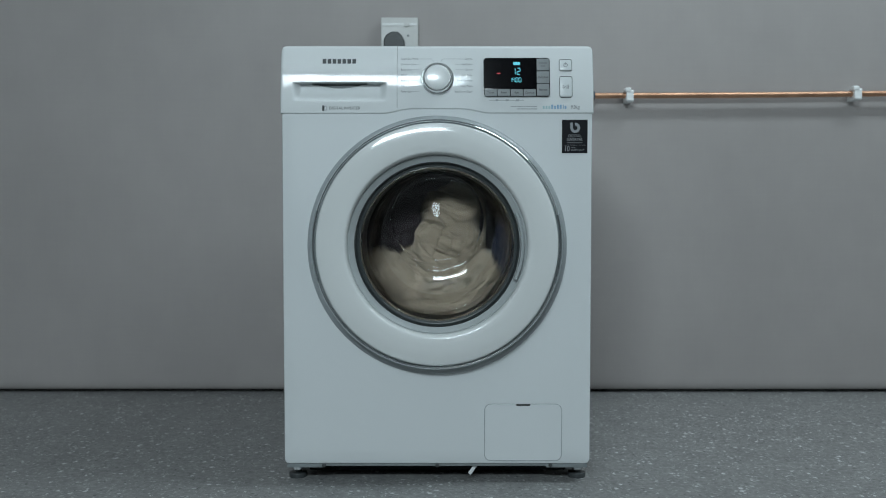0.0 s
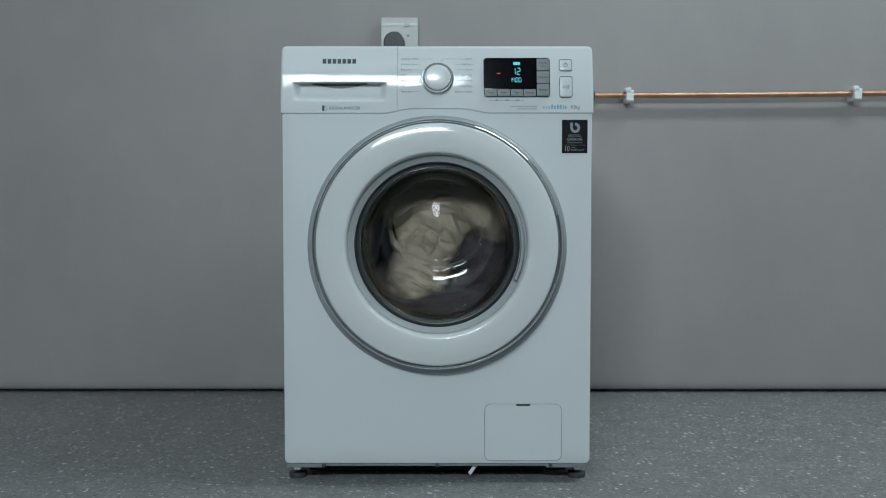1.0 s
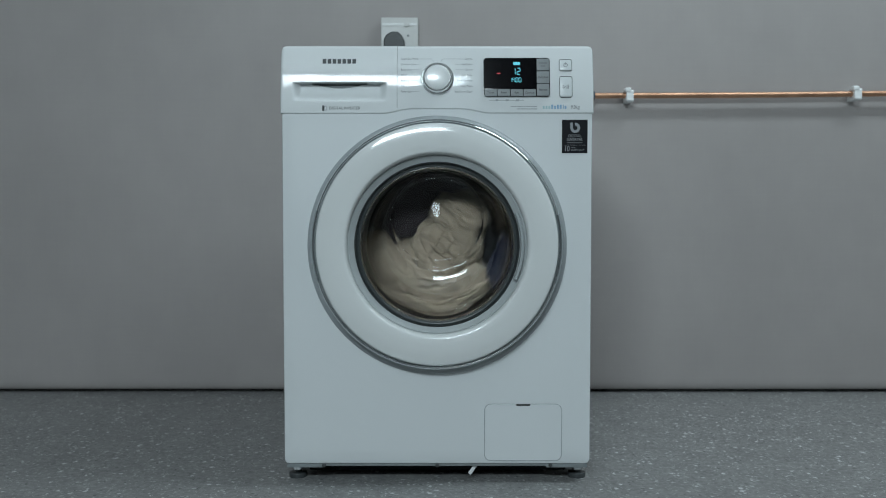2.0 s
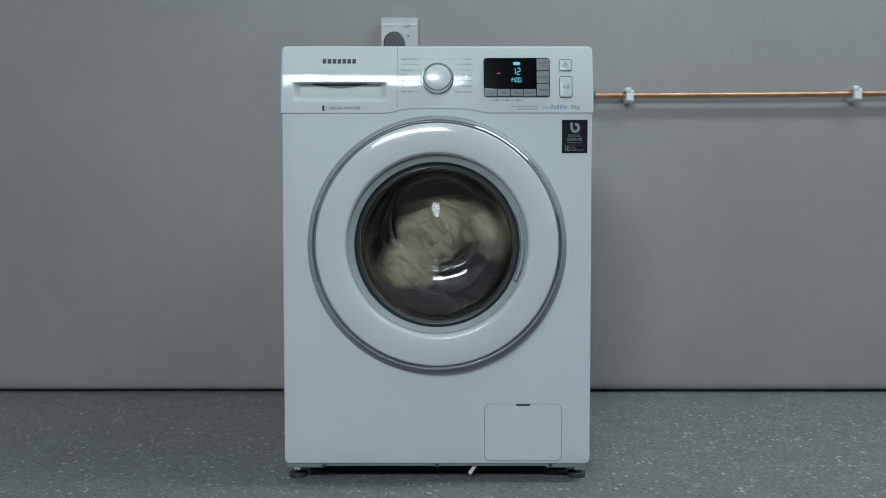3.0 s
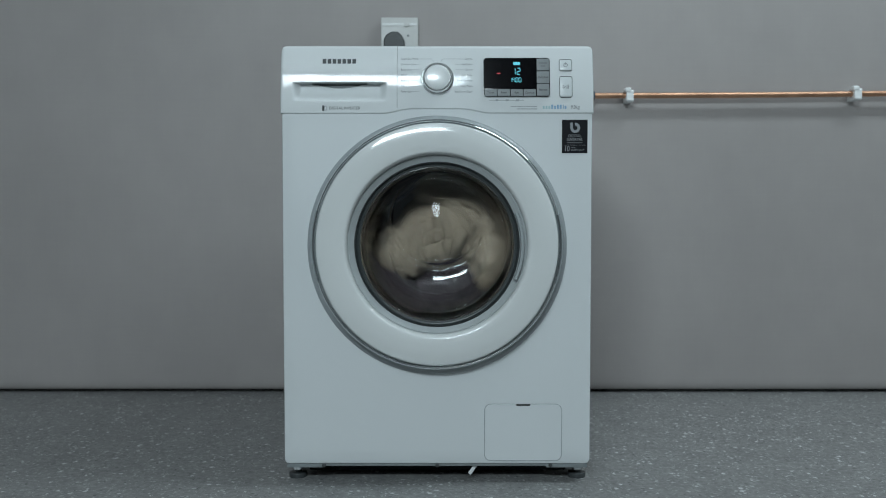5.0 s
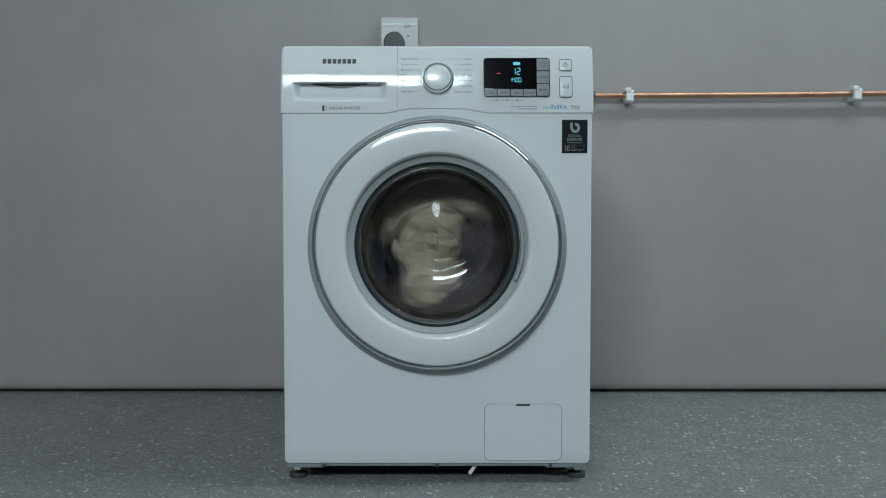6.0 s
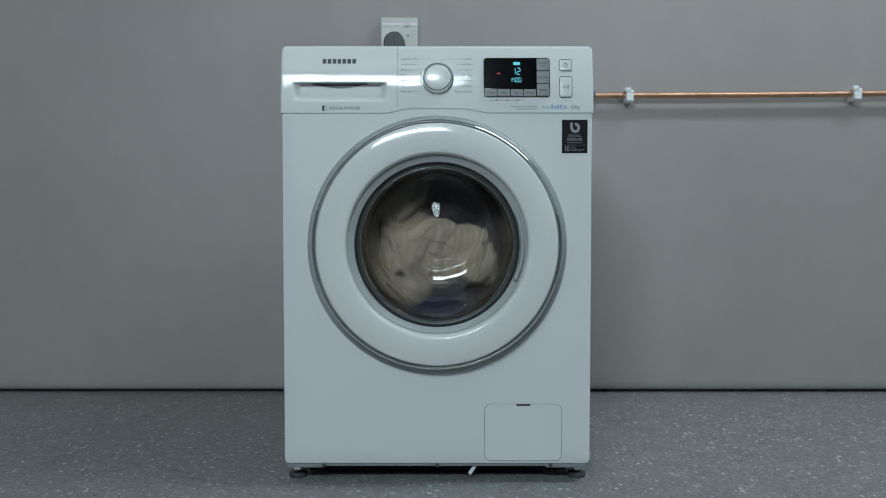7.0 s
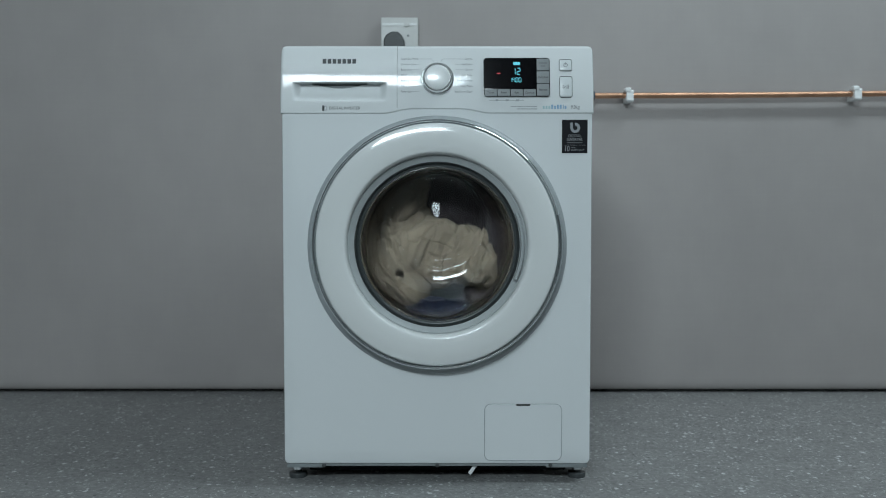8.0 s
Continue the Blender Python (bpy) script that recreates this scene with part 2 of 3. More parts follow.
# ---- the room ----
def room():
    tagged(part("floor", box(-2.6, 2.6, -4.2, 1.0, -0.1, 0.0), FLOOR), "grey speckled vinyl floor", "floor", kind="structure")
    # back wall cover: stops a few millimetres over the floor, with a rolled lower edge
    prof = [(0.82, 2.6)]
    prof += [(0.82, 0.046), (0.821, 0.030), (0.8235, 0.018), (0.828, 0.011), (0.836, 0.0085), (0.90, 0.0085), (0.90, 2.6)]
    rings = [[(x, y, z) for y, z in prof] for x in (-2.6, 2.6)]
    tagged(part("wall_north", skin(rings, True, True), WALL, angle=60), "matt grey covered wall with a rolled lower edge", "wall", kind="structure")
    # near-black strip laid in the gap, its colour standing for the shade there
    tagged(part("wall_gap_shade", box(-2.6, 2.6, 0.865, 0.899, 0.0, 0.0080), DARK), "near-black strip for the shade under the wall cover", "wall", kind="structure")
    tagged(part("wall_west", box(-2.7, -2.601, -4.2, 0.99, 0.0, 2.6), SIDEPAINT), "plain grey painted wall", "wall", kind="structure")
    tagged(part("wall_east", box(2.601, 2.7, -4.2, 0.99, 0.0, 2.6), SIDEPAINT), "plain grey painted wall", "wall", kind="structure")
    tagged(part("wall_south", box(-2.7, 2.7, -4.3, -4.201, 0.0, 2.6), SIDEPAINT), "plain grey painted wall", "wall", kind="structure")
    tagged(part("ceiling", box(-2.7, 2.7, -4.3, 1.0, 2.601, 2.7), CEILPAINT), "plain pale ceiling", "ceiling", kind="structure")


room()

# ---- washing machine ----
AX, AZ = 0.0001, 0.4694   # door and drum axis
FB, FT = 0.7220, 0.8555   # fascia, lower and upper edge


def fascia(z):
    """Depth and lean of the fascia's face at height z: it leans back more towards the top."""
    s = min(max((z - FB) / (FT - FB), 0), 1)
    lean = radians(15.5)
    return -0.0025 + (FT - FB) * math.tan(lean) * s * s / 2, math.degrees(math.atan(math.tan(lean) * s))


def on_fascia(x, z, off=0.0):
    y, lean = fascia(z)
    return pose(x, y, z, 90 - lean) @ pose(0, 0, off)


def on_front(x, z, off=0.0):
    return pose(x, 0, z, 90) @ pose(0, 0, off)


def smooth(a, b, v):
    s = min(max((v - a) / (b - a), 0), 1)
    return s * s * (3 - 2 * s)


machine = thing("washing_machine", "white front-loading washing machine on a speckled floor, running", "washing machine")


def cabinet():
    out = rounded(0.594, 0.785, 0.006)
    rings = [[(x, y, z + 0.4335) for x, z in out] for y in (0.012, 0.60)]
    part("cabinet", skin(rings, False, True), ENAMEL, machine)
    n = 480

    def edge(inset, y):
        pts = []
        x1, z0, z1, r = 0.3005 - inset, 0.0372 + inset, 0.733, 0.008
        for i in range(n):
            a = 2 * math.pi * i / n
            c, s = math.cos(a), math.sin(a)
            k = min(x1 / abs(c) if abs(c) > 1e-6 else 9, (z1 - AZ if s > 0 else AZ - z0) / abs(s) if abs(s) > 1e-6 else 9)
            px, pz = k * c, AZ + k * s
            if pz < z0 + r and abs(px) > x1 - r:
                cx, cz = math.copysign(x1 - r, px), z0 + r
                d = math.hypot(px - cx, pz - cz)
                px, pz = cx + (px - cx) / d * r, cz + (pz - cz) / d * r
            pts.append((px, y, pz))
        return pts

    def ring(r, y):
        return [(AX + r * math.cos(2 * math.pi * i / n), y, AZ + r * math.sin(2 * math.pi * i / n)) for i in range(n)]
    rings = [ring(0.196, 0.03), ring(0.198, 0.006), ring(0.203, 0.0), ring(0.2305, 0.0), edge(0.03, 0.0), edge(0.005, 0.0), edge(0.0015, 0.0015),
             edge(0.0, 0.005), edge(0.0, 0.022)]
    part("front_panel", skin(rings), ENAMEL, machine, "smooth white enamelled front panel")
    part("lid", box(-0.2950, 0.2950, 0.030, 0.605, 0.822, 0.8495, 0.009, 4), PLASTIC, machine)


cabinet()


def fascia_skin(x0, x1, recess=None):
    """A curved face with thickness, between x0 and x1, over the arch above the door."""
    nx, nz = int((x1 - x0) / (0.0013 if recess else 0.0022)), 124 if recess else 62
    rows = []
    for k in range(nz + 1):
        row = []
        for i in range(nx + 1):
            x = x0 + (x1 - x0) * i / nx
            low = FB + 0.0085 * (1 - smooth(0.045, 0.105, abs(x)))
            z = low + (FT - low) * k / nz
            y, _ = fascia(z)
            top = FT - z
            half = 0.3030 - (0.015 - math.sqrt(max(0.015 ** 2 - (0.015 - top) ** 2, 0)) if top < 0.015 else 0)
            px = min(max(x, -half), half)
            for d, r in ((top, 0.006), (0.3030 - abs(x), 0.006), (z - low, 0.002)):
                if d < r:
                    y += r - math.sqrt(max(r * r - (r - d) ** 2, 0))
            if recess:
                y += recess(x, z)
            row.append((px, y, z))
        rows.append(row)
    bm = skin(rows, loop=False)
    rim = [e for e in bm.edges if e.is_boundary]
    made = bmesh.ops.extrude_edge_only(bm, edges=rim)["geom"]
    for v in made:
        if isinstance(v, bmesh.types.BMVert):
            v.co.y = 0.03
    return bm


SEAM = -0.0770


def grip(x, z):
    """The finger hollow of the drawer: deepest under its upper lip, running out towards its lower edge."""
    l, r, lo, hi = -0.2800, -0.0960, 0.7465, 0.7830
    if not (l < x < r and lo < z < hi):
        return 0.0
    s = (hi - z) / (hi - lo)
    side = smooth(0, 0.016, x - l) * smooth(0, 0.016, r - x)
    d = 0.017 * (1 - s ** 3) * side
    c = (l + r) / 2 - 0.0015
    sag = 0.0105 * (1 - ((x - c) / 0.054) ** 2) if abs(x - c) < 0.054 else 0
    d += 0.006 * smooth(0, 0.0020, sag - (hi - z)) if sag > 0 else 0
    d += 0.030 * smooth(0, 0.0010, 0.0036 - (hi - z)) * smooth(0, 0.0015, 0.0530 - abs(x - c))
    return d * smooth(0, 0.0012, hi - z)


def control_fascia():
    drawer = part("detergent_drawer", fascia_skin(-0.3030, SEAM - 0.0004, grip), PLASTIC, machine, "white drawer front with a hollow grip")
    part("control_panel", fascia_skin(SEAM + 0.0004, 0.3030), PLASTIC, machine, "white control panel with printed programme names")
    # maker's mark: plain dark blocks
    for i in range(7):
        x = -0.2225 + 0.0670 * (i + 0.5) / 7
        z = 0.8235
        part("mark_block", plate(0.0072, 0.0094, 0.0008, 0.0002), DARKINK, drawer, "dark printed block", on_fascia(x, z, 0.0002))
    m = on_fascia(-0.2193, 0.7320, 0.0002)
    part("badge", plate(0.0042, 0.0105, 0.0008, 0.0002), DARKINK, drawer, "dark printed badge", m)
    part("badge_bow", frame_plate(0.0060, 0.0090, 0.0028, 0.0012, 0.0002), PALEINK, drawer, "pale printed bow", m @ pose(0.0045, 0, 0))
    part("lettering", words("DIGITAL INVERTER", 0.0082, BADGEINK, "LEFT", 0.86), BADGEINK, drawer, "grey lettering", on_fascia(-0.2079, 0.7320, 0.0002))


control_fascia()


def knob_and_programmes():
    x, z = 0.0007, 0.7890
    m = on_fascia(x, z)
    knob = part("programme_knob", disc(0.0318, 0.003, 96, 0.0012), KNOBCHROME, machine, "round silver programme knob", m)
    n = 96
    ring = [(math.cos(2 * math.pi * i / n), math.sin(2 * math.pi * i / n)) for i in range(n)]
    steps = ((0.0290, 0.003), (0.0283, 0.009), (0.0274, 0.0112), (0.0258, 0.0118), (0.0245, 0.0112))
    part("knob_ring", skin([[(a * q, b * q, h) for a, b in ring] for q, h in steps], True, True), KNOBCHROME, knob, "bright chrome ring")
    steps = ((0.0244, 0.0108), (0.0242, 0.0118), (0.0230, 0.0126), (0.0190, 0.0134), (0.0130, 0.0141), (0.0060, 0.0145), (0.0010, 0.0146))
    part("knob_cap", skin([[(a * q, b * q, h) for a, b in ring] for q, h in steps], True, True), SILVER, knob, "pale silver knob cap")
    left = ("Super Eco Wash", "Outdoor Care", "Baby Care", "Wool", "Bedding", "Spin", "Rinse+Spin")
    right = ("Cotton", "Synthetics", "Denim", "Stain Away", "Dark Garment", "Daily Wash", "Eco Drum Clean")
    for names, px, side, length in ((left, -0.0700, "LEFT", 0.0285), (right, 0.0685, "RIGHT", 0.0285)):
        for i, text in enumerate(names):
            pz = 0.8282 - 0.0107 * i
            name = part("programme_name", words(text, 0.0056, INK, side, 0.9), INK, machine, "small grey lettering", on_fascia(px, pz, 0.0002))
            wide = max(abs(v.co.x) for v in name.data.vertices)
            s = 1 if side == "LEFT" else -1
            a, b = px + s * (wide + 0.0015), s * -((0.0345, 0.0352, 0.0358, 0.0358, 0.0352, 0.0345)[i - 1] if i else 0.010) + (0.0005 if s < 0 else 0)
            if i == 0:
                part("tick_line", plate(0.0070, 0.0006, 0.0002, 0.0002), PALEINK, machine, "fine grey line", on_fascia(b + s * 0.0016, pz - 0.0030, 0.0002) @ pose(0, 0, 0, 0, 0, -62 * s))
            if abs(b - a) > 0.003 and (b - a) * s > 0:
                part("tick_line", plate(abs(b - a), 0.0006, 0.0002, 0.0002), PALEINK, machine, "fine grey line", on_fascia((a + b) / 2, pz, 0.0002))


knob_and_programmes()

SEGMENTS = {"0": "abcdef", "1": "bc", "2": "abged", "4": "fgbc"}


def digit(char, w, h, t):
    """A seven-segment figure on the local xy plane."""
    bm = bmesh.new()
    for s in SEGMENTS[char]:
        across = s in "agd"
        cx = 0 if across else (w / 2 if s in "bc" else -w / 2)
        cy = {"a": h / 2, "g": 0, "d": -h / 2, "b": h / 4, "c": -h / 4, "e": -h / 4, "f": h / 4}[s]
        half = (w / 2 if across else h / 4) - t * 0.18
        pts = [(-half, 0), (-half + t / 2, t / 2), (half - t / 2, t / 2), (half, 0), (half - t / 2, -t / 2), (-half + t / 2, -t / 2)]
        ring = [(cx + (a if across else b), cy + (b if across else a)) for a, b in pts]
        skin([[(x, y, z) for x, y in ring] for z in (0, 0.0002)], True, True, bm=bm)
    return bm


def display():
    x0, z0 = 0.0904, 0.8300
    x1, z1 = 0.2176, 0.7535
    cx, cz, w, h = (x0 + x1) / 2, (z0 + z1) / 2, x1 - x0, z0 - z1
    m = on_fascia(cx, cz)
    unit = part("display_unit", plate(w, h, 0.006, 0.0022, 0.0006), BLACKGLASS, machine, "black display unit with grey buttons", m)
    top = 0.0024

    def local(x, z, up=top):
        return pose(x - cx, z - cz, up)
    for a, b, text in ((0.1526, 0.8030, "12"), (0.1510, 0.7860, "1400")):
        size = (0.0058, 0.0125, 0.0015) if text == "12" else (0.0042, 0.0085, 0.0011)
        step = size[0] + (0.0036 if text == "12" else 0.0016)
        for i, ch in enumerate(text):
            part("digit", digit(ch, *size), CYAN, unit, "glowing cyan figure", local(a + (i - (len(text) - 1) / 2) * step, b))
    part("indicator", plate(0.0130, 0.0058, 0.0004, 0.0002), CYAN, unit, "glowing cyan bar", local(0.1534, 0.8186))
    part("indicator", plate(0.0066, 0.0019, 0.0006, 0.0002), RED, unit, "glowing red dash", local(0.1186, 0.7990))
    part("display_window", plate(0.1011, 0.0590, 0.004, 0.0003), BLACKGLASS, unit, "black glass window", local(0.1402, 0.7988, 0.0021))
    for i, text in enumerate(("Temp.", "Rinse", "Spin", "Options")):
        a = BOTTOM_X[i]
        b = part("button", plate(0.0236, 0.0137, 0.0008, 0.0012, 0.0004), BUTTON, unit, "grey touch button", local(a, BOTTOM_Z, 0.0020))
        part("lettering", words(text, 0.0058, DARKINK, "CENTER", 0.9), DARKINK, b, "dark lettering", pose(0, 0, 0.0013))
    for i, text in enumerate(("", "Delay End", "Easy Iron")):
        b = part("button", plate(0.0240, 0.0238, 0.0012, 0.0012, 0.0004), BUTTON, unit, "grey touch button", local(SIDE_X, SIDE_Z[i], 0.0020))
        if text:
            part("lettering", words(text, 0.0054, DARKINK, "CENTER", 0.82), DARKINK, b, "dark lettering", pose(0, 0, 0.0013))
        else:
            for k, wide in ((0.003, 0.016), (-0.003, 0.009)):
                part("print_bar", plate(wide, 0.0026, 0.0004, 0.0002), INK, b, "dark printed bar", pose(0, k, 0.0012))
    # small marks under the display
    lx, lz = 0.1339, 0.7471
    for i, wide in enumerate((0.012, 0.005, 0.014, 0.006, 0.014, 0.006, 0.010)):
        part("print_bar", plate(wide, 0.0008 if i % 2 == 0 else 0.0034, 0.0003, 0.0002), PALEINK, machine, "fine grey print",
             on_fascia(lx - 0.033 + sum((0.012, 0.005, 0.014, 0.006, 0.014, 0.006, 0.010)[:i]) + wide / 2, lz, 0.0002))
    # two lines of fine print, word by word
    for b, a, lengths in FINE:
        for wide in lengths:
            part("print_bar", plate(wide, 0.0017, 0.0003, 0.0002), PALEINK, machine, "fine grey print", on_fascia(a + wide / 2, b, 0.0002))
            a += wide + 0.0011
    # product mark: plain blocks in its colours, three green-blue ones and six blue ones
    for i in range(9):
        tall = 0.0082 if i in (3, 5, 6, 7) else 0.0058
        part("print_block", plate(0.0036 if i != 7 else 0.0014, tall, 0.0009, 0.0002), GREENINK if i < 3 else BLUEINK, machine, "green-blue printed block" if i < 3 else "blue printed block",
             on_fascia(0.2055 + 0.00545 * i - (0.0015 if i == 8 else 0), 0.7335 + tall / 2 - 0.0029, 0.0002))
    part("lettering", words("9.0kg", 0.0098, INK, "CENTER", 0.82), INK, machine, "grey lettering", on_fascia(0.2662, 0.7341, 0.0002))


BOTTOM_X = (0.1035, 0.1283, 0.1535, 0.1785)
BOTTOM_Z = 0.7608
SIDE_X = 0.2042
SIDE_Z = (0.8163, 0.7912, 0.7664)
FINE = ((0.7352, 0.1425, (0.010, 0.012, 0.003, 0.009, 0.012)), (0.7306, 0.1540, (0.007, 0.013, 0.004, 0.012)))
display()


def push_buttons():
    m = on_fascia(0.2482, 0.8156)
    b = part("power_button", plate(0.0225, 0.0214, 0.0030, 0.0014, 0.0009), BUTTONWHITE, machine, "pale silver power button", m)
    ring = [(0.0040 * math.cos(radians(a)), 0.0040 * math.sin(radians(a))) for a in range(120, 421, 12)]
    inn = [(x * 0.74, y * 0.74) for x, y in ring]
    bm = skin([[(x, y, 0.0019) for x, y in ring], [(x, y, 0.0019) for x, y in inn]], loop=False)
    part("power_symbol", bm, INK, b, "grey printed symbol")
    part("power_symbol", plate(0.0010, 0.0048, 0.0003, 0.0002), INK, b, "grey printed symbol", pose(0, 0.003, 0.0018))
    part("button_rim", frame_plate(0.0250, 0.0240, 0.004, 0.0008, 0.0010), CHROME, b, "fine chrome rim")
    m = on_fascia(0.2484, 0.7730)
    b = part("start_button", plate(0.0225, 0.0390, 0.0030, 0.0014, 0.0009), BUTTONWHITE, machine, "pale silver start and pause button", m)
    tri = [(-0.0062, -0.0038), (-0.0062, 0.0038), (0.0000, 0.0)]
    inn = [(-0.0053, -0.0023), (-0.0053, 0.0023), (-0.0016, 0.0)]
    part("start_symbol", skin([[(x, y, 0.0019) for x, y in tri], [(x, y, 0.0019) for x, y in inn]]), INK, b, "grey printed symbol")
    for x in (0.0020, 0.0046):
        part("start_symbol", plate(0.0010, 0.0076, 0.0003, 0.0002), INK, b, "grey printed symbol", pose(x, 0, 0.0018))
    part("button_rim", frame_plate(0.0250, 0.0416, 0.004, 0.0008, 0.0010), CHROME, b, "fine chrome rim")


push_buttons()


def sticker():
    x, z = 0.2660, 0.6779
    w, h = 0.0495, 0.0643
    s = part("sticker", plate(w, h, 0.0006, 0.0004), STICKER, machine, "black sticker with silver print", on_front(x, z, 0.0001))
    up = 0.0005
    part("sticker_mark", plate(0.0050, 0.0125, 0.0010, 0.0002), STICKERINK, s, "silver printed stem", pose(-0.0062, 0.0205, up))
    bow = [[((0.0008 + r * math.cos(radians(g))), 0.0168 + 1.05 * r * math.sin(radians(g)), up + 0.0002) for g in range(-175, 96, 10)] for r in (0.0094, 0.0042)]
    part("sticker_mark", skin(bow, loop=False), STICKERINK, s, "silver printed bow")
    for text, y, size, wide in (("DIGITAL", 0.0010, 0.0076, 0.88), ("INVERTER", -0.0062, 0.0076, 0.92), ("10", -0.0238, 0.0140, 0.8)):
        part("lettering", words(text, size, STICKERINK, "CENTER", wide), STICKERINK, s, "silver lettering", pose(0 if y > -0.02 else -0.0150, y, up))
    part("lettering", words("YEAR", 0.0034, STICKERINK, "LEFT"), STICKERINK, s, "silver lettering", pose(-0.0070, -0.0215, up))
    part("lettering", words("WARRANTY", 0.0052, STICKERINK, "LEFT", 0.9), STICKERINK, s, "silver lettering", pose(-0.0070, -0.0260, up))
    part("print_bar", plate(0.0300, 0.0012, 0.0002, 0.0002), INK, s, "fine grey print", pose(0, -0.0120, up))
    part("print_bar", plate(0.0400, 0.0004, 0.0001, 0.0002), STICKERINK, s, "fine silver line", pose(0, -0.0165, up))


sticker()


def door():
    part("door_collar", lathe([(0.2525, 0.0015), (0.2510, -0.003), (0.2460, -0.0075), (0.2410, -0.010), (0.2370, -0.010), (0.2370, 0.0015)], AX, AZ - 0.0030, 160), COLLAR, machine, "grey moulded collar behind the door")
    hub = part("door", lathe([(0.2385, -0.009), (0.2405, -0.014), (0.2410, -0.022), (0.2395, -0.0290), (0.2375, -0.0330), (0.2355, -0.0345), (0.2338, -0.0335), (0.2330, -0.028)],
                             AX, AZ, 160), CHROME, machine, "round white door with a chrome rim and a glass bowl", angle=60)
    part("rim_groove", lathe([(0.2338, -0.0290), (0.2322, -0.0315), (0.2306, -0.0290)], AX, AZ, 160), COLLAR, hub, "grey groove inside the chrome rim")
    face = [(r, -0.0425 + 0.0042 * max((r - 0.200) / 0.030, 0) ** 2 + 0.0018 * max((0.192 - r) / 0.0145, 0) ** 2) for r in np.linspace(0.229, 0.1775, 24)]
    part("door_ring", lathe([(0.2312, -0.026), (0.2312, -0.0345), (0.2305, -0.0365)] + face + [(0.1758, -0.0396), (0.1740, -0.0372), (0.1726, -0.0335), (0.1716, -0.0285), (0.1712, -0.022)],
                            AX, AZ, 160), DOORWHITE, hub, "glossy white dished ring", angle=60)
    part("bezel", lathe([(0.1722, -0.0240), (0.1708, -0.0256), (0.1690, -0.0262), (0.1660, -0.0235), (0.1620, -0.0205), (0.1592, -0.0190), (0.1580, -0.012)], AX, AZ, 160), BEZEL, hub, "grey plastic bezel")
    part("seal", lathe([(0.1588, -0.012), (0.1580, -0.0168), (0.1566, -0.0168), (0.1557, -0.0128), (0.1546, -0.0140), (0.1534, -0.0116), (0.1520, -0.0112), (0.1508, -0.0096), (0.1494, -0.0090), (0.1492, -0.0080), (0.1536, -0.0082), (0.1545, 0.004), (0.163, 0.006)], AX, AZ, 160),
         SEALRUBBER, hub, "dark ribbed rubber seal")
    part("seal_lip", lathe([(0.1590, -0.0170), (0.1586, -0.0186), (0.1572, -0.0186), (0.1566, -0.0166)], AX, AZ, 160), RUBBER, hub, "black outer lip of the seal")
    part("glass_trim", lathe([(0.1496, -0.0082), (0.1493, -0.0098), (0.1485, -0.0098), (0.1480, -0.0076)], AX, AZ, 160), CHROME, hub, "fine bright ring round the glass")
    part("handle", lathe([(0.1600, -0.016), (0.1598, -0.030), (0.1608, -0.0330), (0.1650, -0.0345), (0.1662, -0.033), (0.1662, -0.018)], AX, AZ, 48, closed=True, arc=(-24, 22)),
         CLEARGREY, hub, "pale clear plastic handle strip")
    for arc in ((164, 197), (-18, 14)):
        part("rim_insert", lathe([(0.2425, -0.010), (0.2425, -0.022), (0.2400, -0.0310), (0.2370, -0.0350), (0.2345, -0.0355), (0.2345, -0.020), (0.240, -0.010)], AX, AZ, 40, closed=True, arc=arc),
             INSERT, hub, "smoky chrome rim insert")
    # radius, depth and rise: the flat foot of the bowl sits higher than its mouth
    outer = [(0.1530, 0.000, 0.0), (0.1492, 0.005, 0.0005), (0.1460, 0.010, 0.001), (0.1425, 0.0385, 0.0060), (0.1360, 0.0635, 0.0135), (0.1268, 0.0800, 0.0225), (0.1175, 0.0895, 0.0312),
             (0.1075, 0.0953, 0.0410), (0.0985, 0.0982, 0.0480)]
    inner = [(0.1530, 0.000, 0.0), (0.1528, -0.0060, 0.0), (0.1515, -0.0078, 0.0), (0.1495, -0.0072, 0.0), (0.1465, -0.0058, 0.0), (0.1450, -0.0030, 0.0), (0.1432, 0.006, 0.001), (0.1412, 0.020, 0.0028),
             (0.1380, 0.036, 0.0060), (0.1315, 0.060, 0.0135), (0.1225, 0.076, 0.0225), (0.1132, 0.085, 0.0312), (0.1030, 0.0905, 0.0410), (0.0975, 0.0917, 0.0462), (0.0963, 0.0902, 0.0470),
             (0.0948, 0.0896, 0.0482), (0.0936, 0.0906, 0.0490), (0.0925, 0.0930, 0.0496)]
    for side, deep in ((outer, 0.1024), (inner, 0.0974)):
        side += [(r, deep - 0.0035 * (r / 0.09) ** 2, 0.050) for r in (0.0910, 0.0800, 0.0650, 0.0500, 0.0350, 0.0200, 0.0005)]
    bm = bmesh.new()
    for side in (inner, outer):
        skin([[(AX + r * math.cos(2 * math.pi * i / 128), y, AZ + rise + r * math.sin(2 * math.pi * i / 128)) for i in range(128)] for r, y, rise in side], close_last=True, bm=bm)
    bmesh.ops.remove_doubles(bm, verts=bm.verts, dist=1e-6)
    glass = part("glass_bowl", bm, GLASS, hub, "clear glass bowl", angle=80)
    glass.visible_shadow = False


door()


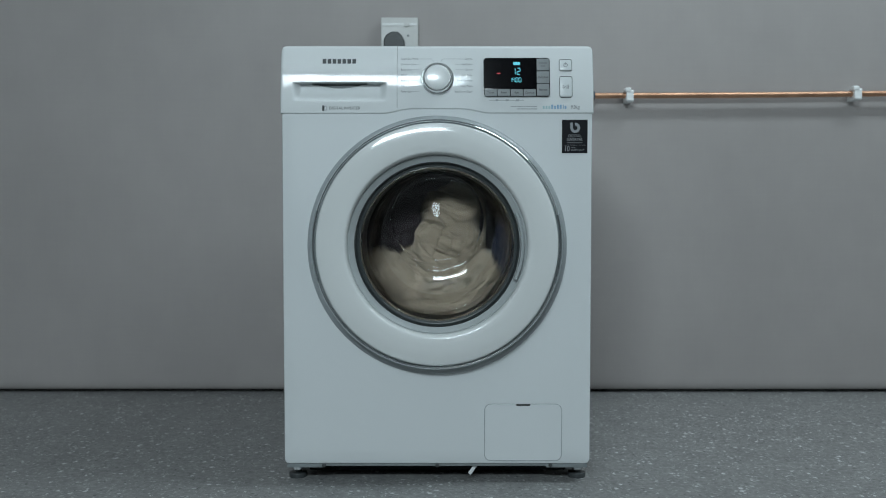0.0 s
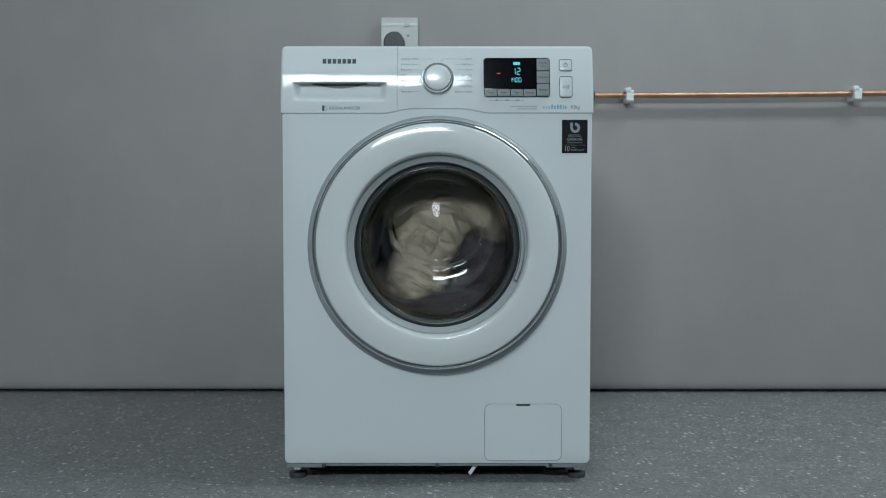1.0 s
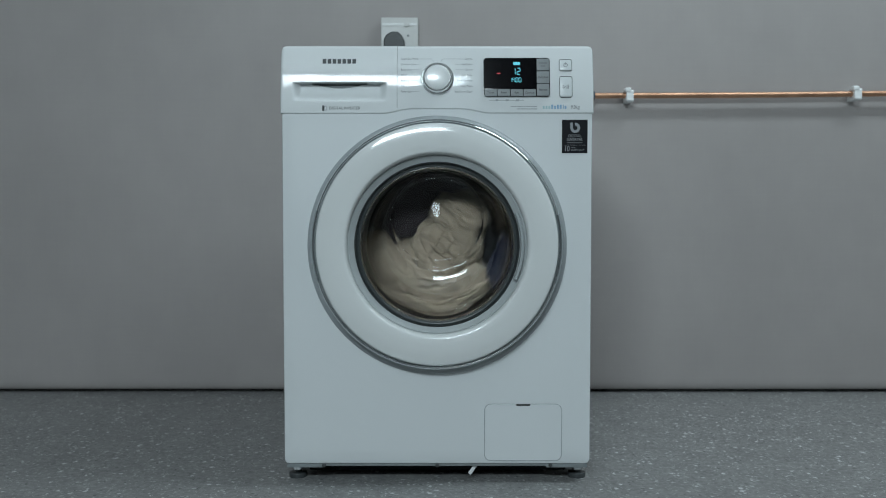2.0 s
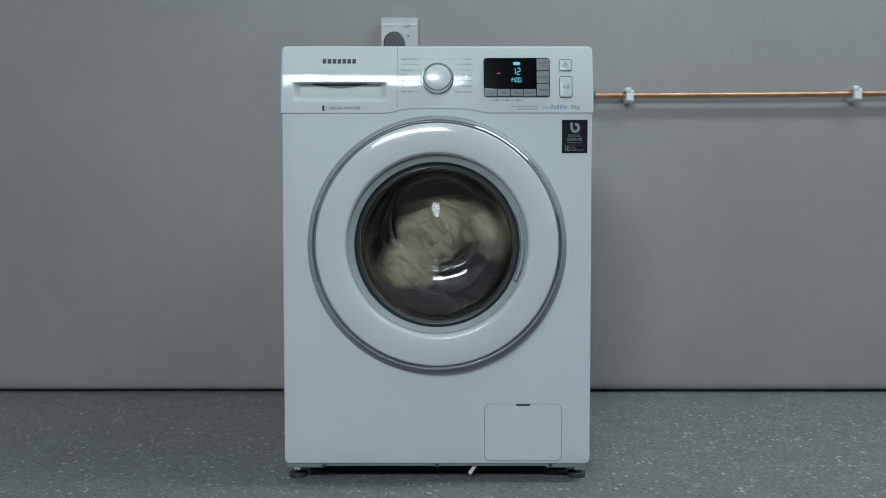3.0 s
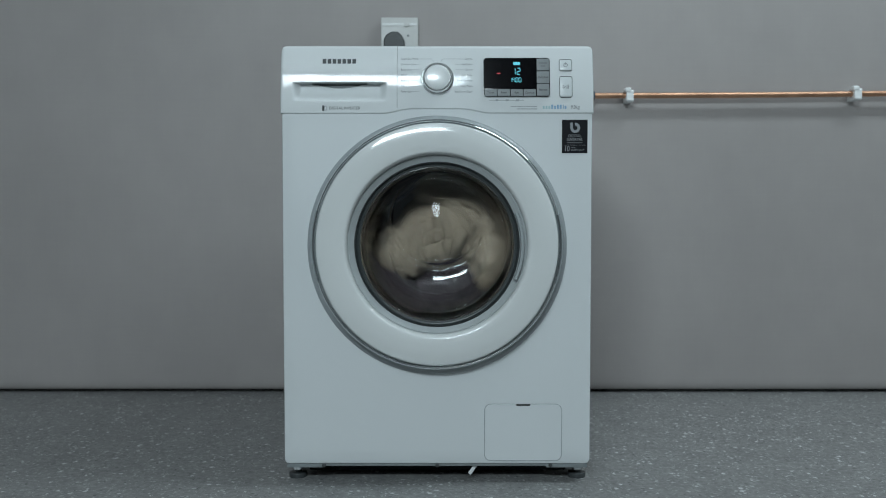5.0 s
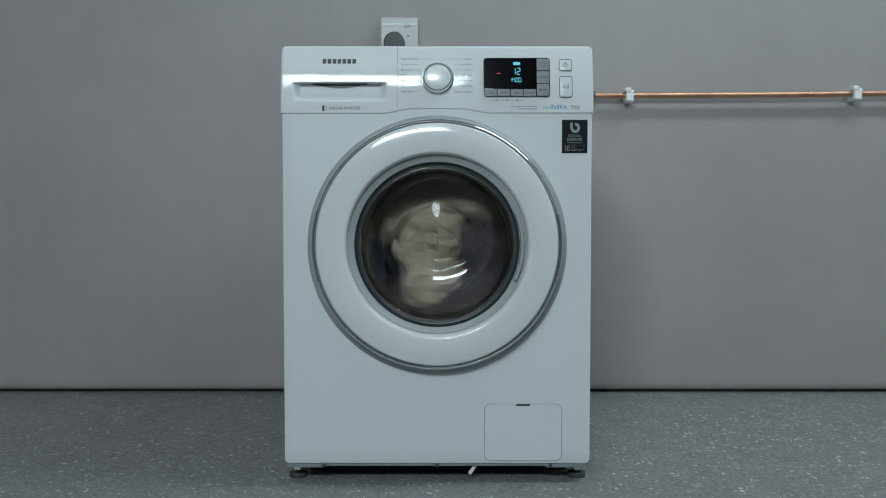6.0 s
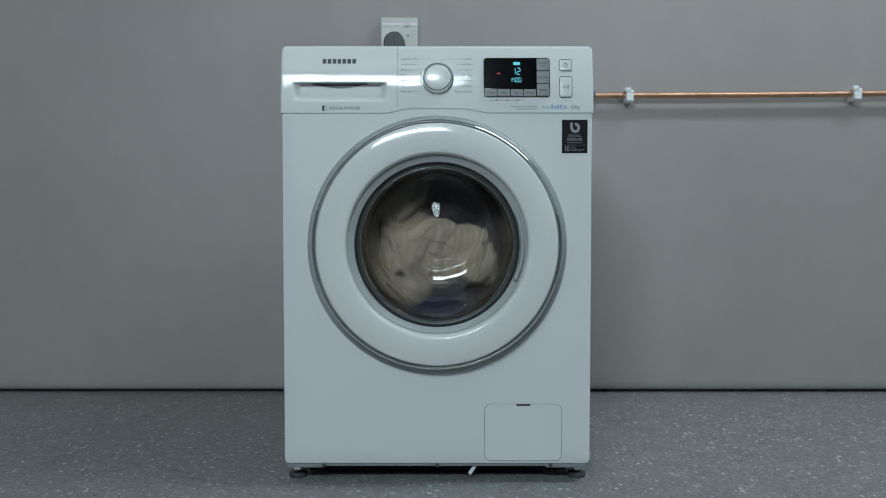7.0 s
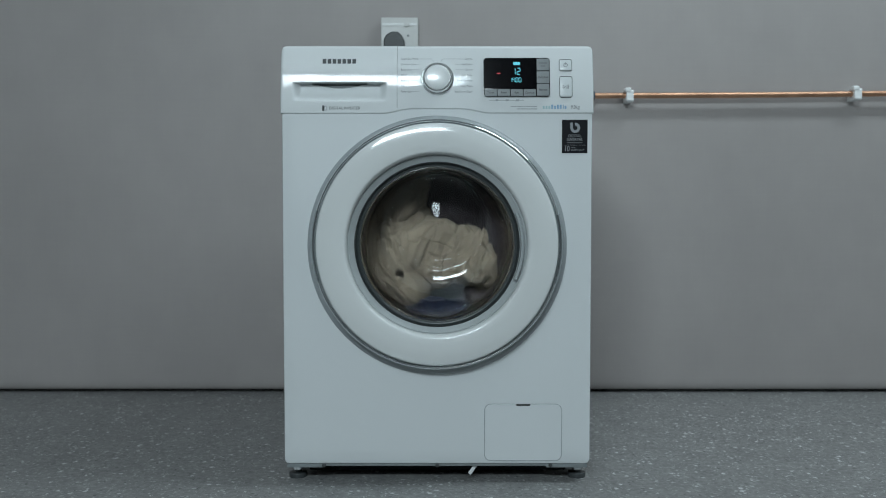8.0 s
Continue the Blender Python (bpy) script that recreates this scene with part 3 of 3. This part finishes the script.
def drum():
    part("gasket", lathe([(0.205, 0.004), (0.190, 0.012), (0.172, 0.010), (0.166, 0.020), (0.172, 0.034), (0.190, 0.040), (0.198, 0.055), (0.185, 0.066), (0.178, 0.070)], AX, AZ, 128),
         GASKET, machine, "dark grey rubber door gasket")
    turning = part("drum", lathe([(0.178, 0.072), (0.184, 0.076), (0.236, 0.082), (0.243, 0.092), (0.243, 0.420), (0.230, 0.440), (0.060, 0.430), (0.0, 0.428)], 0, 0, 96),
                   STEEL, machine, "dark perforated steel drum", pose(AX, 0, AZ))
    for i in range(3):
        a = 2 * math.pi * i / 3 + 0.4
        bm = bmesh.new()
        rings = []
        for y, k in ((0.11, 0.2), (0.13, 0.8), (0.17, 1), (0.36, 1), (0.40, 0.3)):
            rings.append([((0.243 - d * k) * math.cos(a + w), y, (0.243 - d * k) * math.sin(a + w)) for d, w in ((0, -0.16), (0.02, -0.08), (0.045, 0), (0.02, 0.08), (0, 0.16))])
        part("lifter", skin(rings, loop=False), STEEL, turning, "steel drum lifter")
    return turning


DRUM = drum()


def base():
    part("plinth", box(-0.295, 0.295, 0.006, 0.020, 0.0318, 0.0372, 0.001), GALV, machine, "grey metal lower edge strip")
    for x0, x1 in ((-0.2955, -0.225), (0.215, 0.2955)):
        part("plinth_bracket", box(x0, x1, 0.0045, 0.019, 0.0292, 0.0371, 0.001), GALV, machine, "pale metal bracket over the foot")
    for x in (-0.2230, 0.0000, 0.2230):
        part("screw", disc(0.0038, 0.003, 20, 0.0008), SCREWMETAL, machine, "small dark screw", pose(x, 0.0046, 0.0340, 90))
    # underside in the shade colour; the board behind the feet is added to darken the gap
    part("underside", box(-0.290, 0.290, 0.03, 0.595, 0.0350, 0.0440), DARK, machine, "machine underside, near-black for the shade below it")
    part("underside_shade", box(-0.262, 0.262, 0.070, 0.080, 0.004, 0.0350, 0.002), DARK, machine, "near-black board added for the shade under the machine")
    for x in (-0.281, 0.281):
        for y in (0.045, 0.555):
            foot = part("foot", disc(0.0180, 0.010, 40, 0.003), FOOTPLASTIC, machine, "dark adjustable foot", pose(x, y, 0))
            part("foot_bolt", disc(0.0075, 0.030, 6, 0.0), SCREWMETAL, foot, "metal threaded bolt", pose(0, 0, 0.009))
            part("foot_nut", disc(0.0130, 0.008, 6, 0.001), NUTSTEEL, foot, "metal lock nut", pose(0, 0, 0.016))
    part("drain_tag", box(-0.0035, 0.0035, -0.0015, 0.0015, -0.0110, 0.0110, 0.001), CLIPPLASTIC, machine, "white plastic tag under the front", pose(0.0700, 0.015, 0.0225, 0, 35, 0))


base()


def drain_cover():
    x0, z0 = 0.0923, 0.1569
    x1, z1 = 0.2446, 0.0439
    w, h = x1 - x0, z0 - z1
    m = on_front((x0 + x1) / 2, (z0 + z1) / 2)
    c = part("drain_cover", plate(w - 0.0022, h - 0.0022, 0.012, 0.0012, 0.0005), ENAMEL, machine, "white rounded filter cover", m, angle=8)
    part("cover_gap", frame_plate(w, h, 0.013, 0.0013, 0.0004), GALV, c, "fine dark joint round the cover", pose(0, 0, 0.0))
    # the slot isn't cut: a near-black plate gives the shade inside it
    part("cover_slot", plate(0.0280, 0.0030, 0.0006, 0.0006), DARK, c, "near-black plate for the shade in the finger slot", pose(0, h / 2 - 0.0022, 0.0009))


drain_cover()


# ---- the wash ----
def bowl_radius(y):
    """Clear radius round the glass bowl at depth y."""
    if y > 0.106:
        return 0.0
    return float(np.interp(y, (0.0, 0.01, 0.04, 0.068, 0.086, 0.095, 0.100, 0.104, 0.106), (0.153, 0.153, 0.153, 0.153, 0.152, 0.150, 0.147, 0.120, 0.0)))


def crumple(p, seed):
    """Wet cloth: broad swelling panels, long soft folds, and a few narrow creases. Gives the swell and the depth of the crease."""
    q = Vector(p) + 0.034 * noise.noise_vector(Vector(p) * 8 + Vector((seed, 0, 0))) + 0.004 * noise.noise_vector(Vector(p) * 45)
    tilt = Matrix.Rotation(seed * 1.9, 3, "Y") @ q
    fold = 1 - 2.4 * abs(noise.noise(Vector((tilt.x * 5, tilt.y * 12, tilt.z * 21)) + Vector((2, seed, 7))))
    pleat = 1 - 2.4 * abs(noise.noise(Vector((tilt.x * 9, tilt.y * 30, tilt.z * 48)) + Vector((9, seed, 1))))
    swell = 0.016 * noise.noise(Vector((tilt.x * 8, tilt.y * 10, tilt.z * 13)) + Vector((0, seed, 0))) + 0.0070 * fold + 0.0034 * pleat - 0.003
    crease = 0.0
    for sx, sz, width, depth, s in ((3, 14, 0.020, 0.012, 0.0), (15, 4, 0.018, 0.009, 3.0), (6, 34, 0.034, 0.009, 6.0), (32, 8, 0.04, 0.006, 9.0), (11, 52, 0.05, 0.004, 12.0)):
        n = noise.noise(Vector((tilt.x * sx, tilt.y * (sx + sz) / 2, tilt.z * sz)) + Vector((s, seed, s)))
        gate = smooth(-0.05, 0.25, noise.noise(q * 15 + Vector((s * 2, s, seed))))
        crease += depth * gate * math.exp(-(n / width) ** 2)
    return swell, crease


def garment(name, lobes, mat, label, seed, fine=False):
    bm = bmesh.new()
    for k, (u, v, y, a, b, d, turn) in enumerate(lobes):
        lump = bmesh.new()
        bmesh.ops.create_icosphere(lump, subdivisions=7 if fine and k < 4 else 6, radius=1)
        c, s = math.cos(radians(turn)), math.sin(radians(turn))
        for p in lump.verts:
            n = p.co.copy()
            e = [math.copysign(abs(t) ** 0.8, t) for t in n]
            lx, lz = e[0] * a, e[2] * b
            q = Vector((u + lx * c - lz * s, y + e[1] * d, v + lx * s + lz * c))
            out = Vector((n.x * c - n.z * s, n.y, n.x * s + n.z * c))
            q.y = max(q.y, 0.018)
            r = math.hypot(q.x, q.z)
            need = bowl_radius(q.y)
            # cloth that meets the bowl lies against it; its creases stand off the glass
            if r < need and r < 0.145:
                q.y = 0.107
                out = Vector((0, -1, 0))
            elif r < need:
                q.x, q.z = q.x * need / r, q.z * need / r
                out = Vector((-q.x / need, 0, -q.z / need))
            swell, crease = crumple(q, seed + k * 0.13)
            held = r < need
            q += out * (0.55 * (swell - 0.012) - 0.75 * crease if held else swell - 0.004 - 0.8 * crease)
            r = math.hypot(q.x, q.z)
            lim = 0.232 if q.y > 0.09 else 0.164
            if r > lim:
                q.x, q.z, r = q.x * lim / r, q.z * lim / r, lim
            need = bowl_radius(q.y)
            if r < need:
                if r < 0.145:
                    q.y = 0.107
                else:
                    q.x, q.z = q.x * need / r, q.z * need / r
            p.co = q
        join(bm, lump)
    ob = part(name, bm, mat, None, angle=180)
    ob.matrix_basis = pose(AX, 0, AZ)
    return tagged(ob, label, "garment", "laundry in the drum")


SHIRT = garment("shirt", [(-0.008, -0.022, 0.188, 0.100, 0.080, 0.078, -10), (0.068, -0.034, 0.179, 0.076, 0.066, 0.068, -22), (-0.112, -0.008, 0.176, 0.070, 0.125, 0.075, 0),
                          (-0.090, -0.084, 0.181, 0.080, 0.050, 0.075, -42), (-0.078, 0.086, 0.177, 0.048, 0.085, 0.068, -38), (-0.068, -0.012, 0.190, 0.088, 0.112, 0.068, 10)], TAN, "crumpled wet tan cotton garment turning behind the glass", 2.3, True)
SWEATER = garment("sweater", [(0.045, 0.092, 0.215, 0.090, 0.066, 0.070, -20), (0.135, 0.020, 0.205, 0.050, 0.110, 0.085, 0), (0.120, -0.115, 0.225, 0.055, 0.045, 0.06, 40)], CHARCOAL,
                  "crumpled charcoal garment turning in the drum", 4.2)
TROUSERS = garment("trousers", [(0.000, -0.150, 0.135, 0.075, 0.030, 0.070, 4)], NAVY, "crumpled navy blue garment turning in the drum", 7.7)


# ---- on the wall ----
def wall_socket():
    x0, z0 = -0.1667, 1.0932
    x1, _ = -0.0604, 1.0981
    w, h = x1 - x0, 0.150
    s = thing("wall_socket", "pale grey surface-mounted wall socket box", "socket", m=pose((x0 + x1) / 2, 0.82, z0 - h / 2, 90))
    part("socket_box", plate(w, h, 0.003, 0.030, 0.002), SOCKETWHITE, s)
    part("socket_strip", plate(w - 0.006, 0.0075, 0.001, 0.0012), SOCKETSTRIP, s, "white raised strip", pose(0, h / 2 - 0.020, 0.0300))
    part("socket_knob", disc(0.0075, 0.004, 24, 0.001), SOCKETWHITE, s, "round grey knob", pose(0.0220, h / 2 - 0.020, 0.0300))
    part("socket_screw", disc(0.0032, 0.0012, 16, 0.0004), BUTTON, s, "small grey screw", pose(0.0250, h / 2 - 0.052, 0.0300))
    p = thing("power_plug", "dark rubber power plug in the wall socket", "plug", m=pose((x0 + x1) / 2 - 0.0135, 0.789, z0 - 0.0925, 90))
    half = [(-0.030, -0.05), (-0.030, 0.022), (-0.024, 0.036), (-0.010, 0.046), (0.010, 0.046), (0.022, 0.036), (0.029, 0.022), (0.029, -0.05)]
    steps = ((1.0, 0.0), (1.0, 0.026), (0.97, 0.031), (0.90, 0.034))
    part("plug_body", skin([[(x * q, y * q, z) for x, y in half] for q, z in steps], True, True), PLUG, p)


wall_socket()


def copper_pipe():
    lx, lz = 0.4530, 0.8694
    rx, rz = 1.2982, 0.8759
    slope = (rz - lz) / (rx - lx)
    r, y = 0.0082, 0.790
    a, b = 0.285, 2.6
    n = 28

    def level(x):
        return lz + slope * (x - lx)
    rings = []
    for i in range(41):
        x = a + (b - a) * i / 40
        wob = 0.0008 * math.sin(x * 5.1)
        rings.append([(x, y + r * math.cos(2 * math.pi * k / n), level(x) + wob + r * math.sin(2 * math.pi * k / n)) for k in range(n)])
    pipe = thing("copper_pipe", "copper water pipe clipped along the grey wall", "pipe")
    part("pipe", skin(rings, True, True), COPPER, pipe)
    v = part("valve", lathe([(0.0, -0.016), (0.014, -0.016), (0.019, -0.010), (0.019, 0.010), (0.014, 0.016), (0.0, 0.016)], 0, 0, 24), VALVE, pipe, "blue-grey pipe connector", pose(0.4310, y, level(0.431), 0, 0, 90))
    for cx in (0.5465, 1.1990):
        c = thing("pipe_clip", "white plastic pipe clip on the wall", "pipe clip", "clips along the pipe", pose(cx, 0, level(cx)))
        # a saddle with a flat front, open round the pipe, and a tongue that snaps over it
        out = ((0.8195, -0.0190), (0.7770, -0.0190), (0.7725, -0.0150), (0.7725, 0.0105), (0.7765, 0.0140), (0.8195, 0.0140))
        part("clip_body", skin([[(x, p, q) for p, q in out] for x in (-0.0100, -0.0092, 0.0098, 0.0106)], True, True), CLIPPLASTIC, c)
        part("clip_tongue", box(-0.0140, 0.0030, 0.7700, 0.7960, 0.0085, 0.0205, 0.0025), CLIPPLASTIC, c)


copper_pipe()


# ---- what turns ----
KNOTS = ((0.0, -9), (0.7, 373), (1.6, 866), (2.8, 1529), (3.5, 1905), (4.2, 2287), (4.7, 2563), (5.2, 2868), (5.8, 3248), (6.0, 3397), (6.2, 3550), (6.5, 3745), (6.8, 3932), (7.0, 4038),
         (7.3, 4174), (7.6, 4285), (8.0, 4399))


def turned(t):
    """Degrees turned at t, gliding through the knots."""
    ts, vs = [k[0] for k in KNOTS], [k[1] for k in KNOTS]
    sl = [(vs[min(i + 1, len(ts) - 1)] - vs[max(i - 1, 0)]) / (ts[min(i + 1, len(ts) - 1)] - ts[max(i - 1, 0)]) for i in range(len(ts))]
    i = max(min(int(np.searchsorted(ts, t)) - 1, len(ts) - 2), 0)
    d = ts[i + 1] - ts[i]
    s = (t - ts[i]) / d
    return (vs[i] * (1 + 2 * s) * (1 - s) ** 2 + d * sl[i] * s * (1 - s) ** 2 + vs[i + 1] * s * s * (3 - 2 * s) + d * sl[i + 1] * s * s * (s - 1))


def motions():
    times = [i / 15 for i in range(121)]
    for ob in (DRUM, SHIRT, SWEATER, TROUSERS):
        walk(ob, [(t, pose(AX, 0, AZ, 0, turned(t) - turned(8.0), 0)) for t in times])


motions()
